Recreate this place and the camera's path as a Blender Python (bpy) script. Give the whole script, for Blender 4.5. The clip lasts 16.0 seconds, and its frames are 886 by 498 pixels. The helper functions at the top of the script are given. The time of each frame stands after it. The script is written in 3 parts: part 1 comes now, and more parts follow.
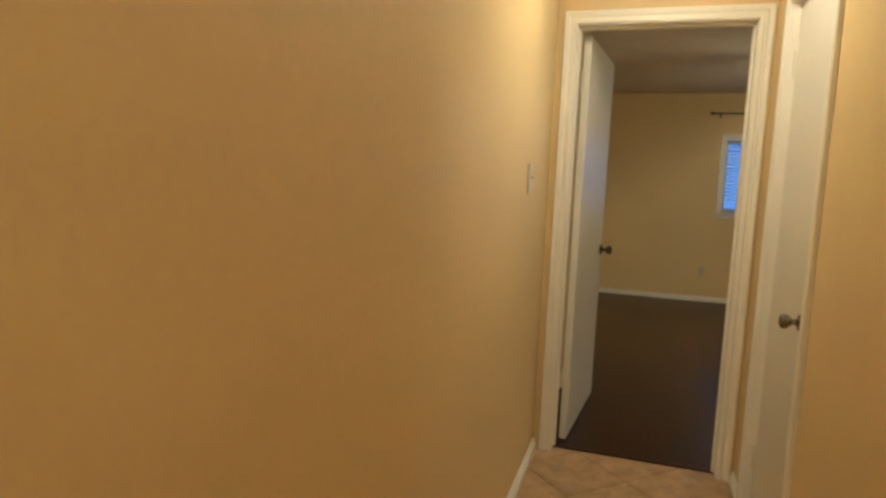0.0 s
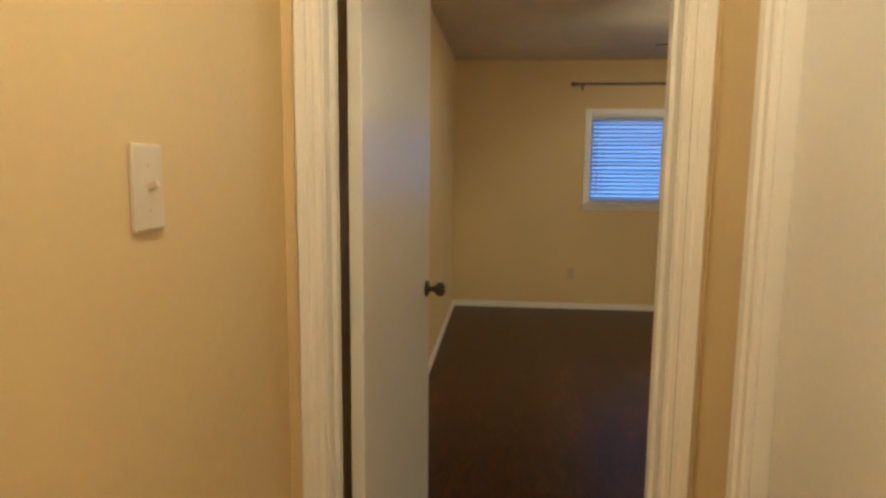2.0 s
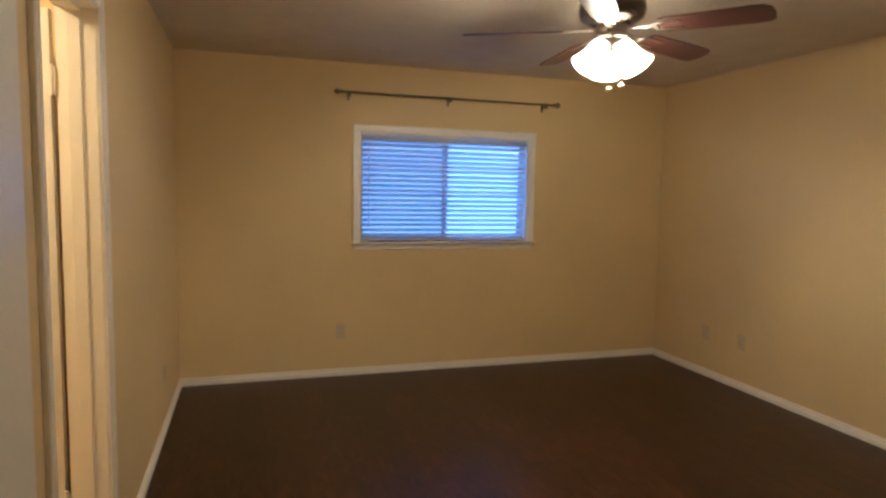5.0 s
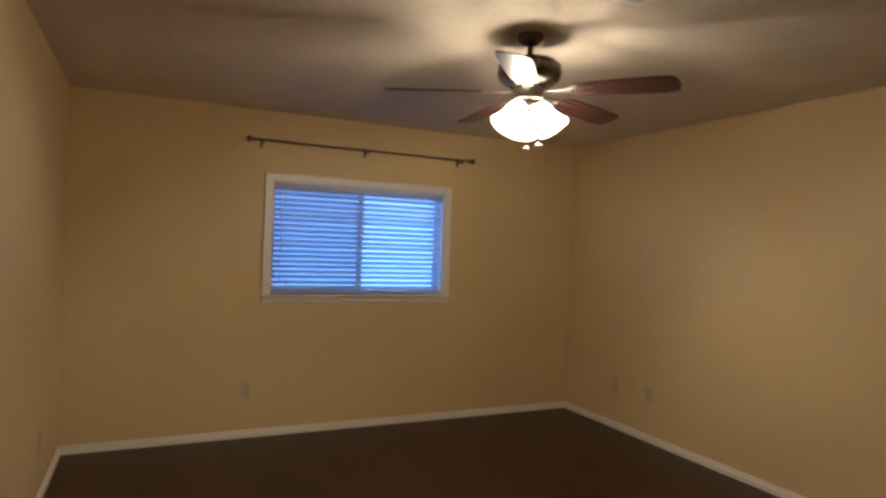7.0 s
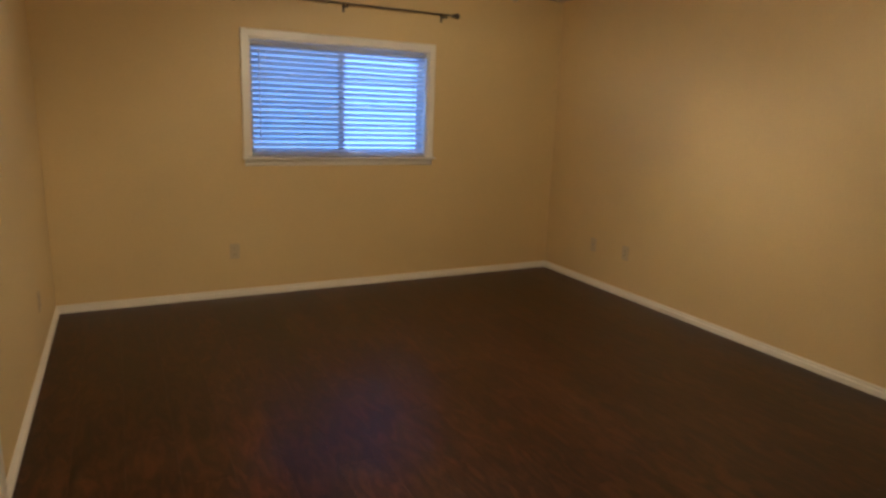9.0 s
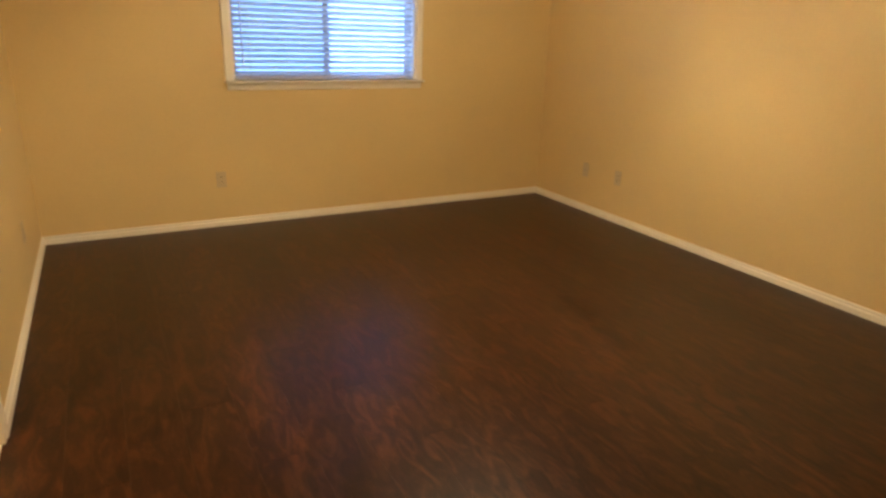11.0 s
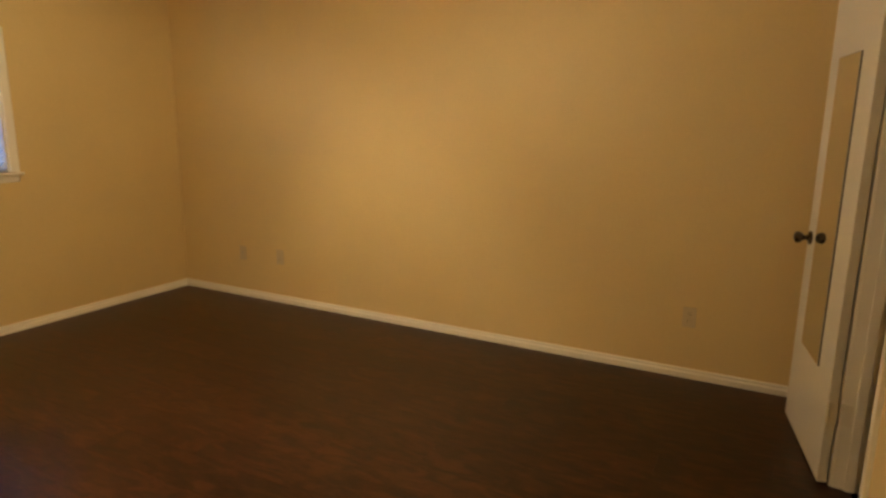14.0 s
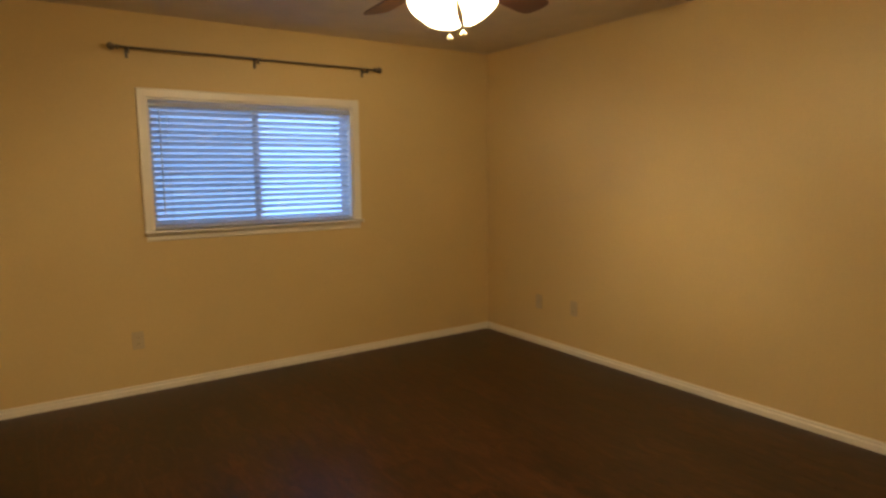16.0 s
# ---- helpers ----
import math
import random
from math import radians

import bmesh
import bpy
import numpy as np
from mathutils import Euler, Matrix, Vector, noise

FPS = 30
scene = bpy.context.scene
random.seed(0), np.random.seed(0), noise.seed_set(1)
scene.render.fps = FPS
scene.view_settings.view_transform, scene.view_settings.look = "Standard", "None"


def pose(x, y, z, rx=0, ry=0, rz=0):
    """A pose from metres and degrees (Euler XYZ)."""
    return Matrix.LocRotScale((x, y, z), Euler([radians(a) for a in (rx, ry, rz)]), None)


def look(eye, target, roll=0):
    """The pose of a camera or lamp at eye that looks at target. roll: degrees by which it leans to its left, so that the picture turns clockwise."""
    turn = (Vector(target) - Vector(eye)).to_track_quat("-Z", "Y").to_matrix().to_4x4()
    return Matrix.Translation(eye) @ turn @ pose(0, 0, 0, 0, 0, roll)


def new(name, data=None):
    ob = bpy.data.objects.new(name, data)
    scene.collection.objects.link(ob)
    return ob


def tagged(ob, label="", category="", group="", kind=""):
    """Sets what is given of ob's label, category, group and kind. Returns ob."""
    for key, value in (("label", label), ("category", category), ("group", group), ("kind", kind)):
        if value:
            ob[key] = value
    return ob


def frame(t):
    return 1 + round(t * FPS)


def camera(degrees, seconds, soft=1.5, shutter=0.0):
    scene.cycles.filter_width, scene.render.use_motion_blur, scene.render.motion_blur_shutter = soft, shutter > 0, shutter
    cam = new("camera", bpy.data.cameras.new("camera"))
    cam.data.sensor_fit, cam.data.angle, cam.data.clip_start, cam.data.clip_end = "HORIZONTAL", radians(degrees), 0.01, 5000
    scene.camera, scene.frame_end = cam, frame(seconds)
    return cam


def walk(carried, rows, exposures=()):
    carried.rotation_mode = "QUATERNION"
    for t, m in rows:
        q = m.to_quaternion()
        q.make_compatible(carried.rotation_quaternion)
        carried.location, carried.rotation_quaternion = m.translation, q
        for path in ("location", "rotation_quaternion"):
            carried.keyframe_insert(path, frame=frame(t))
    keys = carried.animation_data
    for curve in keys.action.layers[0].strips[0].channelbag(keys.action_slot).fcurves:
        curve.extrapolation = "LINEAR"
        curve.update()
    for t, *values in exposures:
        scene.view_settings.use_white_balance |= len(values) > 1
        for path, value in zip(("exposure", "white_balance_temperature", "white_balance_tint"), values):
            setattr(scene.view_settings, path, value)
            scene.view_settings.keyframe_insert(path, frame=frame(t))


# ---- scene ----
cam = camera(70.9, 16.0, soft=2.8)
PATH = [
    (0, (0.368, -3.004, 1.333), (-0.227, -1.109, 1.1), 2.4),
    (0.5, (0.4, -2.581, 1.3), (0.036, -0.649, 0.932), 2.5),
    (1, (0.433, -2.158, 1.313), (0.251, -0.193, 0.985), 1.8),
    (1.5, (0.46, -1.745, 1.344), (0.187, 0.211, 1.028), 0.6),
    (2, (0.427, -1.355, 1.368), (0.237, 0.619, 1.11), 0.5),
    (2.5, (0.433, -0.972, 1.37), (0.366, 1.014, 1.136), 0.3),
    (3, (0.425, -0.676, 1.401), (0.428, 1.312, 1.183), -0.1),
    (3.5, (0.416, -0.443, 1.431), (0.56, 1.542, 1.231), -0.2),
    (4, (0.458, -0.209, 1.434), (0.789, 1.754, 1.244), 0.4),
    (4.5, (0.477, -0.087, 1.447), (0.904, 1.859, 1.264), 0.8),
    (5, (0.425, 0.02, 1.434), (1.021, 1.919, 1.253), 1.1),
    (5.2, (0.43, 0.05, 1.435), (1.109, 1.922, 1.256), 1.1),
    (7.3, (0.423, 0.096, 1.451), (1.285, 1.901, 1.446), 2.0),
    (7.5, (0.429, 0.096, 1.449), (1.295, 1.898, 1.401), 2.1),
    (8, (0.426, 0.09, 1.444), (1.311, 1.88, 1.322), 2.0),
    (8.5, (0.422, 0.08, 1.423), (1.321, 1.851, 1.194), 2.4),
    (9, (0.389, 0.074, 1.421), (1.292, 1.805, 0.988), 2.1),
    (9.2, (0.393, 0.066, 1.421), (1.291, 1.773, 0.893), 2.4),
    (11.3, (0.397, 0.137, 1.395), (1.323, 1.779, 0.725), 1.4),
    (11.5, (0.384, 0.158, 1.387), (1.392, 1.752, 0.728), 1.6),
    (12, (0.353, 0.21, 1.368), (1.568, 1.685, 0.776), 2.2),
    (12.5, (0.32, 0.253, 1.367), (1.778, 1.518, 0.844), 3.6),
    (13, (0.37, 0.397, 1.358), (2.035, 1.403, 0.893), 3.1),
    (13.5, (0.399, 0.447, 1.388), (2.127, 1.358, 0.96), 1.7),
    (14, (0.408, 0.45, 1.403), (2.14, 1.363, 0.996), 0.6),
    (14.5, (0.408, 0.427, 1.381), (2.106, 1.417, 1.013), 0.5),
    (15, (0.458, 0.38, 1.373), (2.062, 1.53, 1.049), 0.1),
    (15.5, (0.538, 0.407, 1.381), (1.974, 1.772, 1.104), -0.5),
    (16, (0.54, 0.458, 1.397), (1.654, 2.101, 1.151), -0.7),
]
EXPOSURES = [(0, 0.62, 5200, 1), (0.5, 0.76, 5400, 0), (1, 0.70, 5450, 1), (2, 0.70, 5450, 5), (3, 0.74, 5250, 6), (4, 0.80, 5250, 11), (5, 0.82, 5250, 13), (7.5, 0.45, 5220, 14), (9, 0.74, 5700, 12), (11.3, 1.58, 6750, 10), (12.5, 1.34, 7050, 10), (14, 1.15, 7150, 9), (15, 0.97, 7150, 10), (16, 0.75, 7050, 9)]
walk(cam, [(t, look(e, g, r)) for t, e, g, r in PATH], EXPOSURES)

# ---- world, daylight, large lights ----
world = bpy.data.worlds.new("dusk_sky")
scene.world = world
world.use_nodes = True
wn = world.node_tree.nodes
sky = wn.new("ShaderNodeTexSky")
sky.sky_type = "NISHITA"
sky.sun_disc = False
sky.sun_elevation = radians(14)
sky.dust_density = 0.4
sky.ozone_density = 3.0
sky.sun_rotation = radians(200)
wn["Background"].inputs["Strength"].default_value = 0.15
world.node_tree.links.new(sky.outputs[0], wn["Background"].inputs["Color"])
sun_data = bpy.data.lights.new("sun", "SUN")
sun_data.energy, sun_data.angle, sun_data.color = 0.5, radians(15), (1.0, 0.93, 0.85)
sun = new("sun", sun_data)
sun.matrix_world = look((0, -20, 6), (0, 0, 2))

# lamp colour of the warm bulbs and strength of the glowing glass
WARM = (1.0, 0.79, 0.50)
BOWL_GLOW, BULB_GLOW, HALL_GLOW, BATH_GLOW = 11.0, 6000.0, 32.0, 60.0

# ---- sizes of the place ----
LX, RX, WY, CH = -0.06, 3.95, 4.78, 2.39      # left wall, right wall, window wall, ceiling
HX, HY = 0.86, -4.6                            # hall right wall and hall end
WT = 0.12                                      # wall thickness
WX0, WX1, WZ0, WZ1 = 1.240, 2.653, 1.045, 1.882 # window opening
BY0, BY1 = 1.785, 2.425                          # bathroom doorway in the left wall
CX0, CX1 = 2.425, 3.085                         # closet doorway in the near wall


# ---- materials ----
def material(name, colour, rough=0.6, metal=0.0, vary=0.06, scale=3.0, grain=120.0, bump=0.0, bump_scale=180.0, emission=None, glow=0.0, stretch=(1, 1, 1), rough_vary=0.08, spread=0.0, coat=0.0):
    """A painted, metal or wooden surface: a base colour that varies at two scales, uneven gloss and fine relief."""
    m = bpy.data.materials.new(name)
    m.use_nodes = True
    n, l = m.node_tree.nodes, m.node_tree.links
    b = n["Principled BSDF"]
    b.inputs["Metallic"].default_value = metal
    b.inputs["Coat Weight"].default_value = coat
    co = n.new("ShaderNodeTexCoord")
    mp = n.new("ShaderNodeMapping")
    mp.inputs["Scale"].default_value = stretch
    l.new(co.outputs["Object"], mp.inputs["Vector"])
    big, small = n.new("ShaderNodeTexNoise"), n.new("ShaderNodeTexNoise")
    big.inputs["Scale"].default_value, small.inputs["Scale"].default_value = scale, grain
    big.inputs["Detail"].default_value = 4
    for t in (big, small):
        l.new(mp.outputs[0], t.inputs["Vector"])
    mix = n.new("ShaderNodeMath")
    mix.operation = "MULTIPLY_ADD"
    l.new(small.outputs["Fac"], mix.inputs[0])
    mix.inputs[1].default_value = 0.45
    l.new(big.outputs["Fac"], mix.inputs[2])
    rng = n.new("ShaderNodeMapRange")
    rng.inputs["From Min"].default_value, rng.inputs["From Max"].default_value = 0.4, 1.05
    rng.inputs["To Min"].default_value, rng.inputs["To Max"].default_value = 1 - vary, 1 + vary
    l.new(mix.outputs[0], rng.inputs["Value"])
    hsv = n.new("ShaderNodeHueSaturation")
    hsv.inputs["Color"].default_value = (*colour, 1)
    if spread:
        info = n.new("ShaderNodeObjectInfo")
        add = n.new("ShaderNodeMath")
        add.operation = "MULTIPLY_ADD"
        l.new(info.outputs["Random"], add.inputs[0])
        add.inputs[1].default_value = spread
        l.new(rng.outputs[0], add.inputs[2])
        l.new(add.outputs[0], hsv.inputs["Value"])
    else:
        l.new(rng.outputs[0], hsv.inputs["Value"])
    l.new(hsv.outputs[0], b.inputs["Base Color"])
    rr = n.new("ShaderNodeMapRange")
    rr.inputs["To Min"].default_value, rr.inputs["To Max"].default_value = rough - rough_vary, rough + rough_vary
    l.new(big.outputs["Fac"], rr.inputs["Value"])
    l.new(rr.outputs[0], b.inputs["Roughness"])
    if bump:
        fine = n.new("ShaderNodeTexNoise")
        fine.inputs["Scale"].default_value = bump_scale
        fine.inputs["Detail"].default_value = 3
        l.new(mp.outputs[0], fine.inputs["Vector"])
        bp = n.new("ShaderNodeBump")
        bp.inputs["Strength"].default_value = bump
        bp.inputs["Distance"].default_value = 0.004
        l.new(fine.outputs["Fac"], bp.inputs["Height"])
        l.new(bp.outputs[0], b.inputs["Normal"])
    if glow:
        b.inputs["Emission Color"].default_value = (*emission, 1)
        b.inputs["Emission Strength"].default_value = glow
    return m


def wood_floor():
    """Dark reddish laminate with streaky figure along the board and uneven gloss."""
    m = bpy.data.materials.new("dark_laminate")
    m.use_nodes = True
    n, l = m.node_tree.nodes, m.node_tree.links
    b = n["Principled BSDF"]
    co, info = n.new("ShaderNodeTexCoord"), n.new("ShaderNodeObjectInfo")
    shift = n.new("ShaderNodeVectorMath")
    shift.operation = "MULTIPLY_ADD"
    l.new(info.outputs["Random"], shift.inputs[0])
    shift.inputs[1].default_value = (37, 91, 13)
    l.new(co.outputs["Object"], shift.inputs[2])
    mp = n.new("ShaderNodeMapping")
    mp.inputs["Scale"].default_value = (1, 0.3, 1)
    l.new(shift.outputs[0], mp.inputs["Vector"])
    fig, pore = n.new("ShaderNodeTexNoise"), n.new("ShaderNodeTexNoise")
    fig.inputs["Scale"].default_value, fig.inputs["Detail"].default_value, fig.inputs["Distortion"].default_value = 17, 6, 1.4
    pore.inputs["Scale"].default_value, pore.inputs["Detail"].default_value = 140, 3
    for t in (fig, pore):
        l.new(mp.outputs[0], t.inputs["Vector"])
    mix = n.new("ShaderNodeMath")
    mix.operation = "MULTIPLY_ADD"
    l.new(pore.outputs["Fac"], mix.inputs[0])
    mix.inputs[1].default_value = 0.3
    l.new(fig.outputs["Fac"], mix.inputs[2])
    ramp = n.new("ShaderNodeValToRGB")
    e = ramp.color_ramp.elements
    e[0].position, e[0].color = 0.44, (0.0135, 0.0054, 0.0034, 1)
    e[1].position, e[1].color = 0.86, (0.068, 0.0238, 0.0101, 1)
    mid = ramp.color_ramp.elements.new(0.62)
    mid.color = (0.029, 0.0099, 0.0049, 1)
    l.new(mix.outputs[0], ramp.inputs[0])
    hsv = n.new("ShaderNodeHueSaturation")
    val = n.new("ShaderNodeMapRange")
    val.inputs["To Min"].default_value, val.inputs["To Max"].default_value = 0.8, 1.2
    l.new(info.outputs["Random"], val.inputs["Value"])
    l.new(val.outputs[0], hsv.inputs["Value"])
    l.new(ramp.outputs[0], hsv.inputs["Color"])
    l.new(hsv.outputs[0], b.inputs["Base Color"])
    rr = n.new("ShaderNodeMapRange")
    b.inputs["Specular IOR Level"].default_value = 0.3
    rr.inputs["To Min"].default_value, rr.inputs["To Max"].default_value = 0.25, 0.38
    l.new(fig.outputs["Fac"], rr.inputs["Value"])
    l.new(rr.outputs[0], b.inputs["Roughness"])
    bp = n.new("ShaderNodeBump")
    bp.inputs["Strength"].default_value, bp.inputs["Distance"].default_value = 0.35, 0.002
    l.new(mix.outputs[0], bp.inputs["Height"])
    l.new(bp.outputs[0], b.inputs["Normal"])
    return m


def glass(name):
    m = bpy.data.materials.new(name)
    m.use_nodes = True
    b = m.node_tree.nodes["Principled BSDF"]
    b.inputs["Transmission Weight"].default_value, b.inputs["Roughness"].default_value, b.inputs["IOR"].default_value = 1.0, 0.0, 1.05
    b.inputs["Base Color"].default_value = (0.96, 0.98, 0.97, 1)
    return m


WALL = material("cream_wall_paint", (0.72, 0.55, 0.275), 0.55, vary=0.05, scale=1.4, grain=60, bump=0.07, bump_scale=150)
TRIM = material("white_trim_paint", (0.86, 0.82, 0.73), 0.38, vary=0.04, scale=4, grain=90, bump=0.05, bump_scale=60)
DOOR = material("off_white_door_paint", (0.78, 0.75, 0.67), 0.33, vary=0.05, scale=2, grain=80, bump=0.06, bump_scale=70)
CEILING = material("textured_ceiling_paint", (0.68, 0.60, 0.475), 0.85, vary=0.08, scale=5, grain=70, bump=0.9, bump_scale=55)
LAMINATE = wood_floor()
SUBFLOOR = material("dark_underlay", (0.02, 0.014, 0.01), 0.9)
TILE = material("tan_stone_tile", (0.43, 0.285, 0.155), 0.35, vary=0.42, scale=9, grain=45, bump=0.1, bump_scale=40, spread=0.12)
GROUT = material("brown_grout", (0.20, 0.14, 0.09), 0.9, vary=0.15, scale=20)
BRONZE = material("dark_bronze_metal", (0.11, 0.085, 0.065), 0.28, 0.9, vary=0.15, scale=12)
BRASS = material("aged_brass_metal", (0.22, 0.18, 0.13), 0.25, 0.95, vary=0.12, scale=12)
NICKEL = material("brushed_nickel", (0.45, 0.42, 0.38), 0.3, 1.0, vary=0.08, scale=10)
HINGE = material("painted_hinge_metal", (0.78, 0.73, 0.62), 0.4, 0.0)
BLADE = material("cherry_fan_blade", (0.060, 0.023, 0.018), 0.35, vary=0.3, scale=10, grain=60, stretch=(0.2, 1, 1))
OUTLET = material("tan_outlet_plastic", (0.60, 0.485, 0.32), 0.45, vary=0.05)
PLATE = material("almond_plastic", (0.68, 0.60, 0.465), 0.4, vary=0.03)
TOGGLE = material("ivory_plastic", (0.66, 0.58, 0.44), 0.35, vary=0.03)
SLOT = material("dark_slot", (0.03, 0.025, 0.02), 0.7)
SLAT = material("white_blind_vinyl", (0.80, 0.80, 0.80), 0.45, vary=0.03, scale=6)
sn, sl = SLAT.node_tree.nodes, SLAT.node_tree.links
thin, blend = sn.new("ShaderNodeBsdfTranslucent"), sn.new("ShaderNodeMixShader")
thin.inputs["Color"].default_value = (0.8, 0.82, 0.85, 1)
blend.inputs[0].default_value = 0.5
sl.new(sn["Principled BSDF"].outputs[0], blend.inputs[1])
sl.new(thin.outputs[0], blend.inputs[2])
sl.new(blend.outputs[0], sn["Material Output"].inputs["Surface"])
CORD = material("grey_cord", (0.42, 0.40, 0.38), 0.8)
VINYL = material("white_window_vinyl", (0.72, 0.72, 0.72), 0.4, vary=0.03)
ROD = material("pewter_rod", (0.20, 0.175, 0.15), 0.4, 0.8, vary=0.1, scale=15)
VENT = material("white_vent_enamel", (0.76, 0.73, 0.66), 0.45, vary=0.04)
PANE = glass("window_glass")
MIRROR = material("silvered_mirror", (0.86, 0.87, 0.86), 0.03, 1.0, vary=0.01, rough_vary=0.01)
MIRROR_EDGE = material("dark_mirror_edge", (0.04, 0.03, 0.025), 0.4)
BOWL = material("lit_frosted_glass", (0.66, 0.63, 0.56), 0.4, emission=WARM, glow=BOWL_GLOW)
# half-clear glass: part of the bulb's light passes straight through
bn, bl = BOWL.node_tree.nodes, BOWL.node_tree.links
clear, clear_mix = bn.new("ShaderNodeBsdfTransparent"), bn.new("ShaderNodeMixShader")
clear.inputs["Color"].default_value = (0.97, 0.95, 0.91, 1)
clear_mix.inputs[0].default_value = 0.5
bl.new(bn["Principled BSDF"].outputs[0], clear_mix.inputs[1])
bl.new(clear.outputs[0], clear_mix.inputs[2])
bl.new(clear_mix.outputs[0], bn["Material Output"].inputs["Surface"])
BULB = material("lit_bulb_glass", (0.9, 0.88, 0.84), 0.4, emission=WARM, glow=BULB_GLOW)
WEAK_BULB = material("lit_weak_bulb_glass", (0.9, 0.88, 0.84), 0.4, emission=WARM, glow=BULB_GLOW * 0.7)
HALL_DOME = material("lit_opal_glass", (0.9, 0.88, 0.84), 0.4, emission=WARM, glow=HALL_GLOW)
BATH_DOME = material("lit_bath_glass", (0.9, 0.88, 0.84), 0.4, emission=(1.0, 0.70, 0.32), glow=BATH_GLOW)
SCREEN = material("insect_screen", (0.10, 0.10, 0.11), 0.8)
gn, gl = SCREEN.node_tree.nodes, SCREEN.node_tree.links
mesh_gap, mesh_mix = gn.new("ShaderNodeBsdfTransparent"), gn.new("ShaderNodeMixShader")
mesh_mix.inputs[0].default_value = 0.70
gl.new(gn["Principled BSDF"].outputs[0], mesh_mix.inputs[1])
gl.new(mesh_gap.outputs[0], mesh_mix.inputs[2])
gl.new(mesh_mix.outputs[0], gn["Material Output"].inputs["Surface"])
SOIL = material("pale_yard_ground", (0.42, 0.40, 0.36), 0.95, vary=0.3, scale=0.6, grain=14, bump=0.4, bump_scale=8)


# ---- building helpers ----
def add_box(bm, x0, x1, y0, y1, z0, z1, bevel=0.0):
    v = [bm.verts.new(p) for p in ((x0, y0, z0), (x1, y0, z0), (x1, y1, z0), (x0, y1, z0), (x0, y0, z1), (x1, y0, z1), (x1, y1, z1), (x0, y1, z1))]
    faces = [bm.faces.new([v[i] for i in q]) for q in ((0, 3, 2, 1), (4, 5, 6, 7), (0, 1, 5, 4), (1, 2, 6, 5), (2, 3, 7, 6), (3, 0, 4, 7))]
    if bevel:
        edges = list({e for f in faces for e in f.edges})
        bmesh.ops.bevel(bm, geom=edges, offset=bevel, segments=2, profile=0.6, affect="EDGES")
    return bm


def box(x0, x1, y0, y1, z0, z1, bevel=0.0):
    return add_box(bmesh.new(), x0, x1, y0, y1, z0, z1, bevel)


def lathe(profile, steps=32, axis="z"):
    """A turned shape: (radius, height) pairs round an axis."""
    bm = bmesh.new()
    rings = []
    for r, h in profile:
        ring = []
        for i in range(steps):
            a = 2 * math.pi * i / steps
            c, s = r * math.cos(a), r * math.sin(a)
            ring.append(bm.verts.new({"z": (c, s, h), "x": (h, c, s), "y": (s, h, c)}[axis]))
        rings.append(ring)
    for a, b in zip(rings, rings[1:]):
        for i in range(steps):
            j = (i + 1) % steps
            bm.faces.new((a[i], a[j], b[j], b[i]))
    for ring, flip in ((rings[0], True), (rings[-1], False)):
        bm.faces.new(ring[::-1] if flip else ring)
    for f in bm.faces:
        f.smooth = len(f.verts) == 4
    return bm


def moulding(profile, start, along, across, out, length, mitre=(0, 0)):
    """A straight moulding: a closed (across, out) profile run along a line; mitre slants each end by the across distance."""
    bm = bmesh.new()
    s, u, v, w = (Vector(p) for p in (start, along, across, out))
    ends = []
    for d, m in ((0, mitre[0]), (length, mitre[1])):
        ends.append([bm.verts.new(s + u * (d + m * a) + v * a + w * o) for a, o in profile])
    k = len(profile)
    for i in range(k):
        j = (i + 1) % k
        bm.faces.new((ends[0][i], ends[0][j], ends[1][j], ends[1][i]))
    bm.faces.new(ends[0][::-1])
    bm.faces.new(ends[1])
    return bm


def holed_wall(axis, a0, a1, t0, t1, z0, z1, holes):
    """A wall slab along x or y with thickness t0..t1 and rectangular openings (a0, a1, z0, z1) cut through it."""
    bm = bmesh.new()
    us = sorted({a0, a1, *[h[0] for h in holes], *[h[1] for h in holes]})
    zs = sorted({z0, z1, *[h[2] for h in holes], *[h[3] for h in holes]})

    def solid(i, k):
        if not (0 <= i < len(us) - 1 and 0 <= k < len(zs) - 1):
            return False
        u, z = (us[i] + us[i + 1]) / 2, (zs[k] + zs[k + 1]) / 2
        return not any(h[0] < u < h[1] and h[2] < z < h[3] for h in holes)

    verts = {}

    def vert(u, t, z):
        key = (u, t, z)
        if key not in verts:
            verts[key] = bm.verts.new((u, t, z) if axis == "x" else (t, u, z))
        return verts[key]

    for i in range(len(us) - 1):
        for k in range(len(zs) - 1):
            if not solid(i, k):
                continue
            u0, u1, b0, b1 = us[i], us[i + 1], zs[k], zs[k + 1]
            for t in (t0, t1):
                bm.faces.new((vert(u0, t, b0), vert(u1, t, b0), vert(u1, t, b1), vert(u0, t, b1)))
            for di, dk, q in ((-1, 0, ((u0, b0), (u0, b1))), (1, 0, ((u1, b0), (u1, b1))), (0, -1, ((u0, b0), (u1, b0))), (0, 1, ((u0, b1), (u1, b1)))):
                if not solid(i + di, k + dk):
                    (p, c), (r, d) = q
                    bm.faces.new((vert(p, t0, c), vert(r, t0, d), vert(r, t1, d), vert(p, t1, c)))
    return bm


def mesh_object(name, bm, mat):
    bmesh.ops.recalc_face_normals(bm, faces=bm.faces)
    me = bpy.data.meshes.new(name)
    bm.to_mesh(me)
    bm.free()
    me.materials.append(mat)
    return new(name, me)


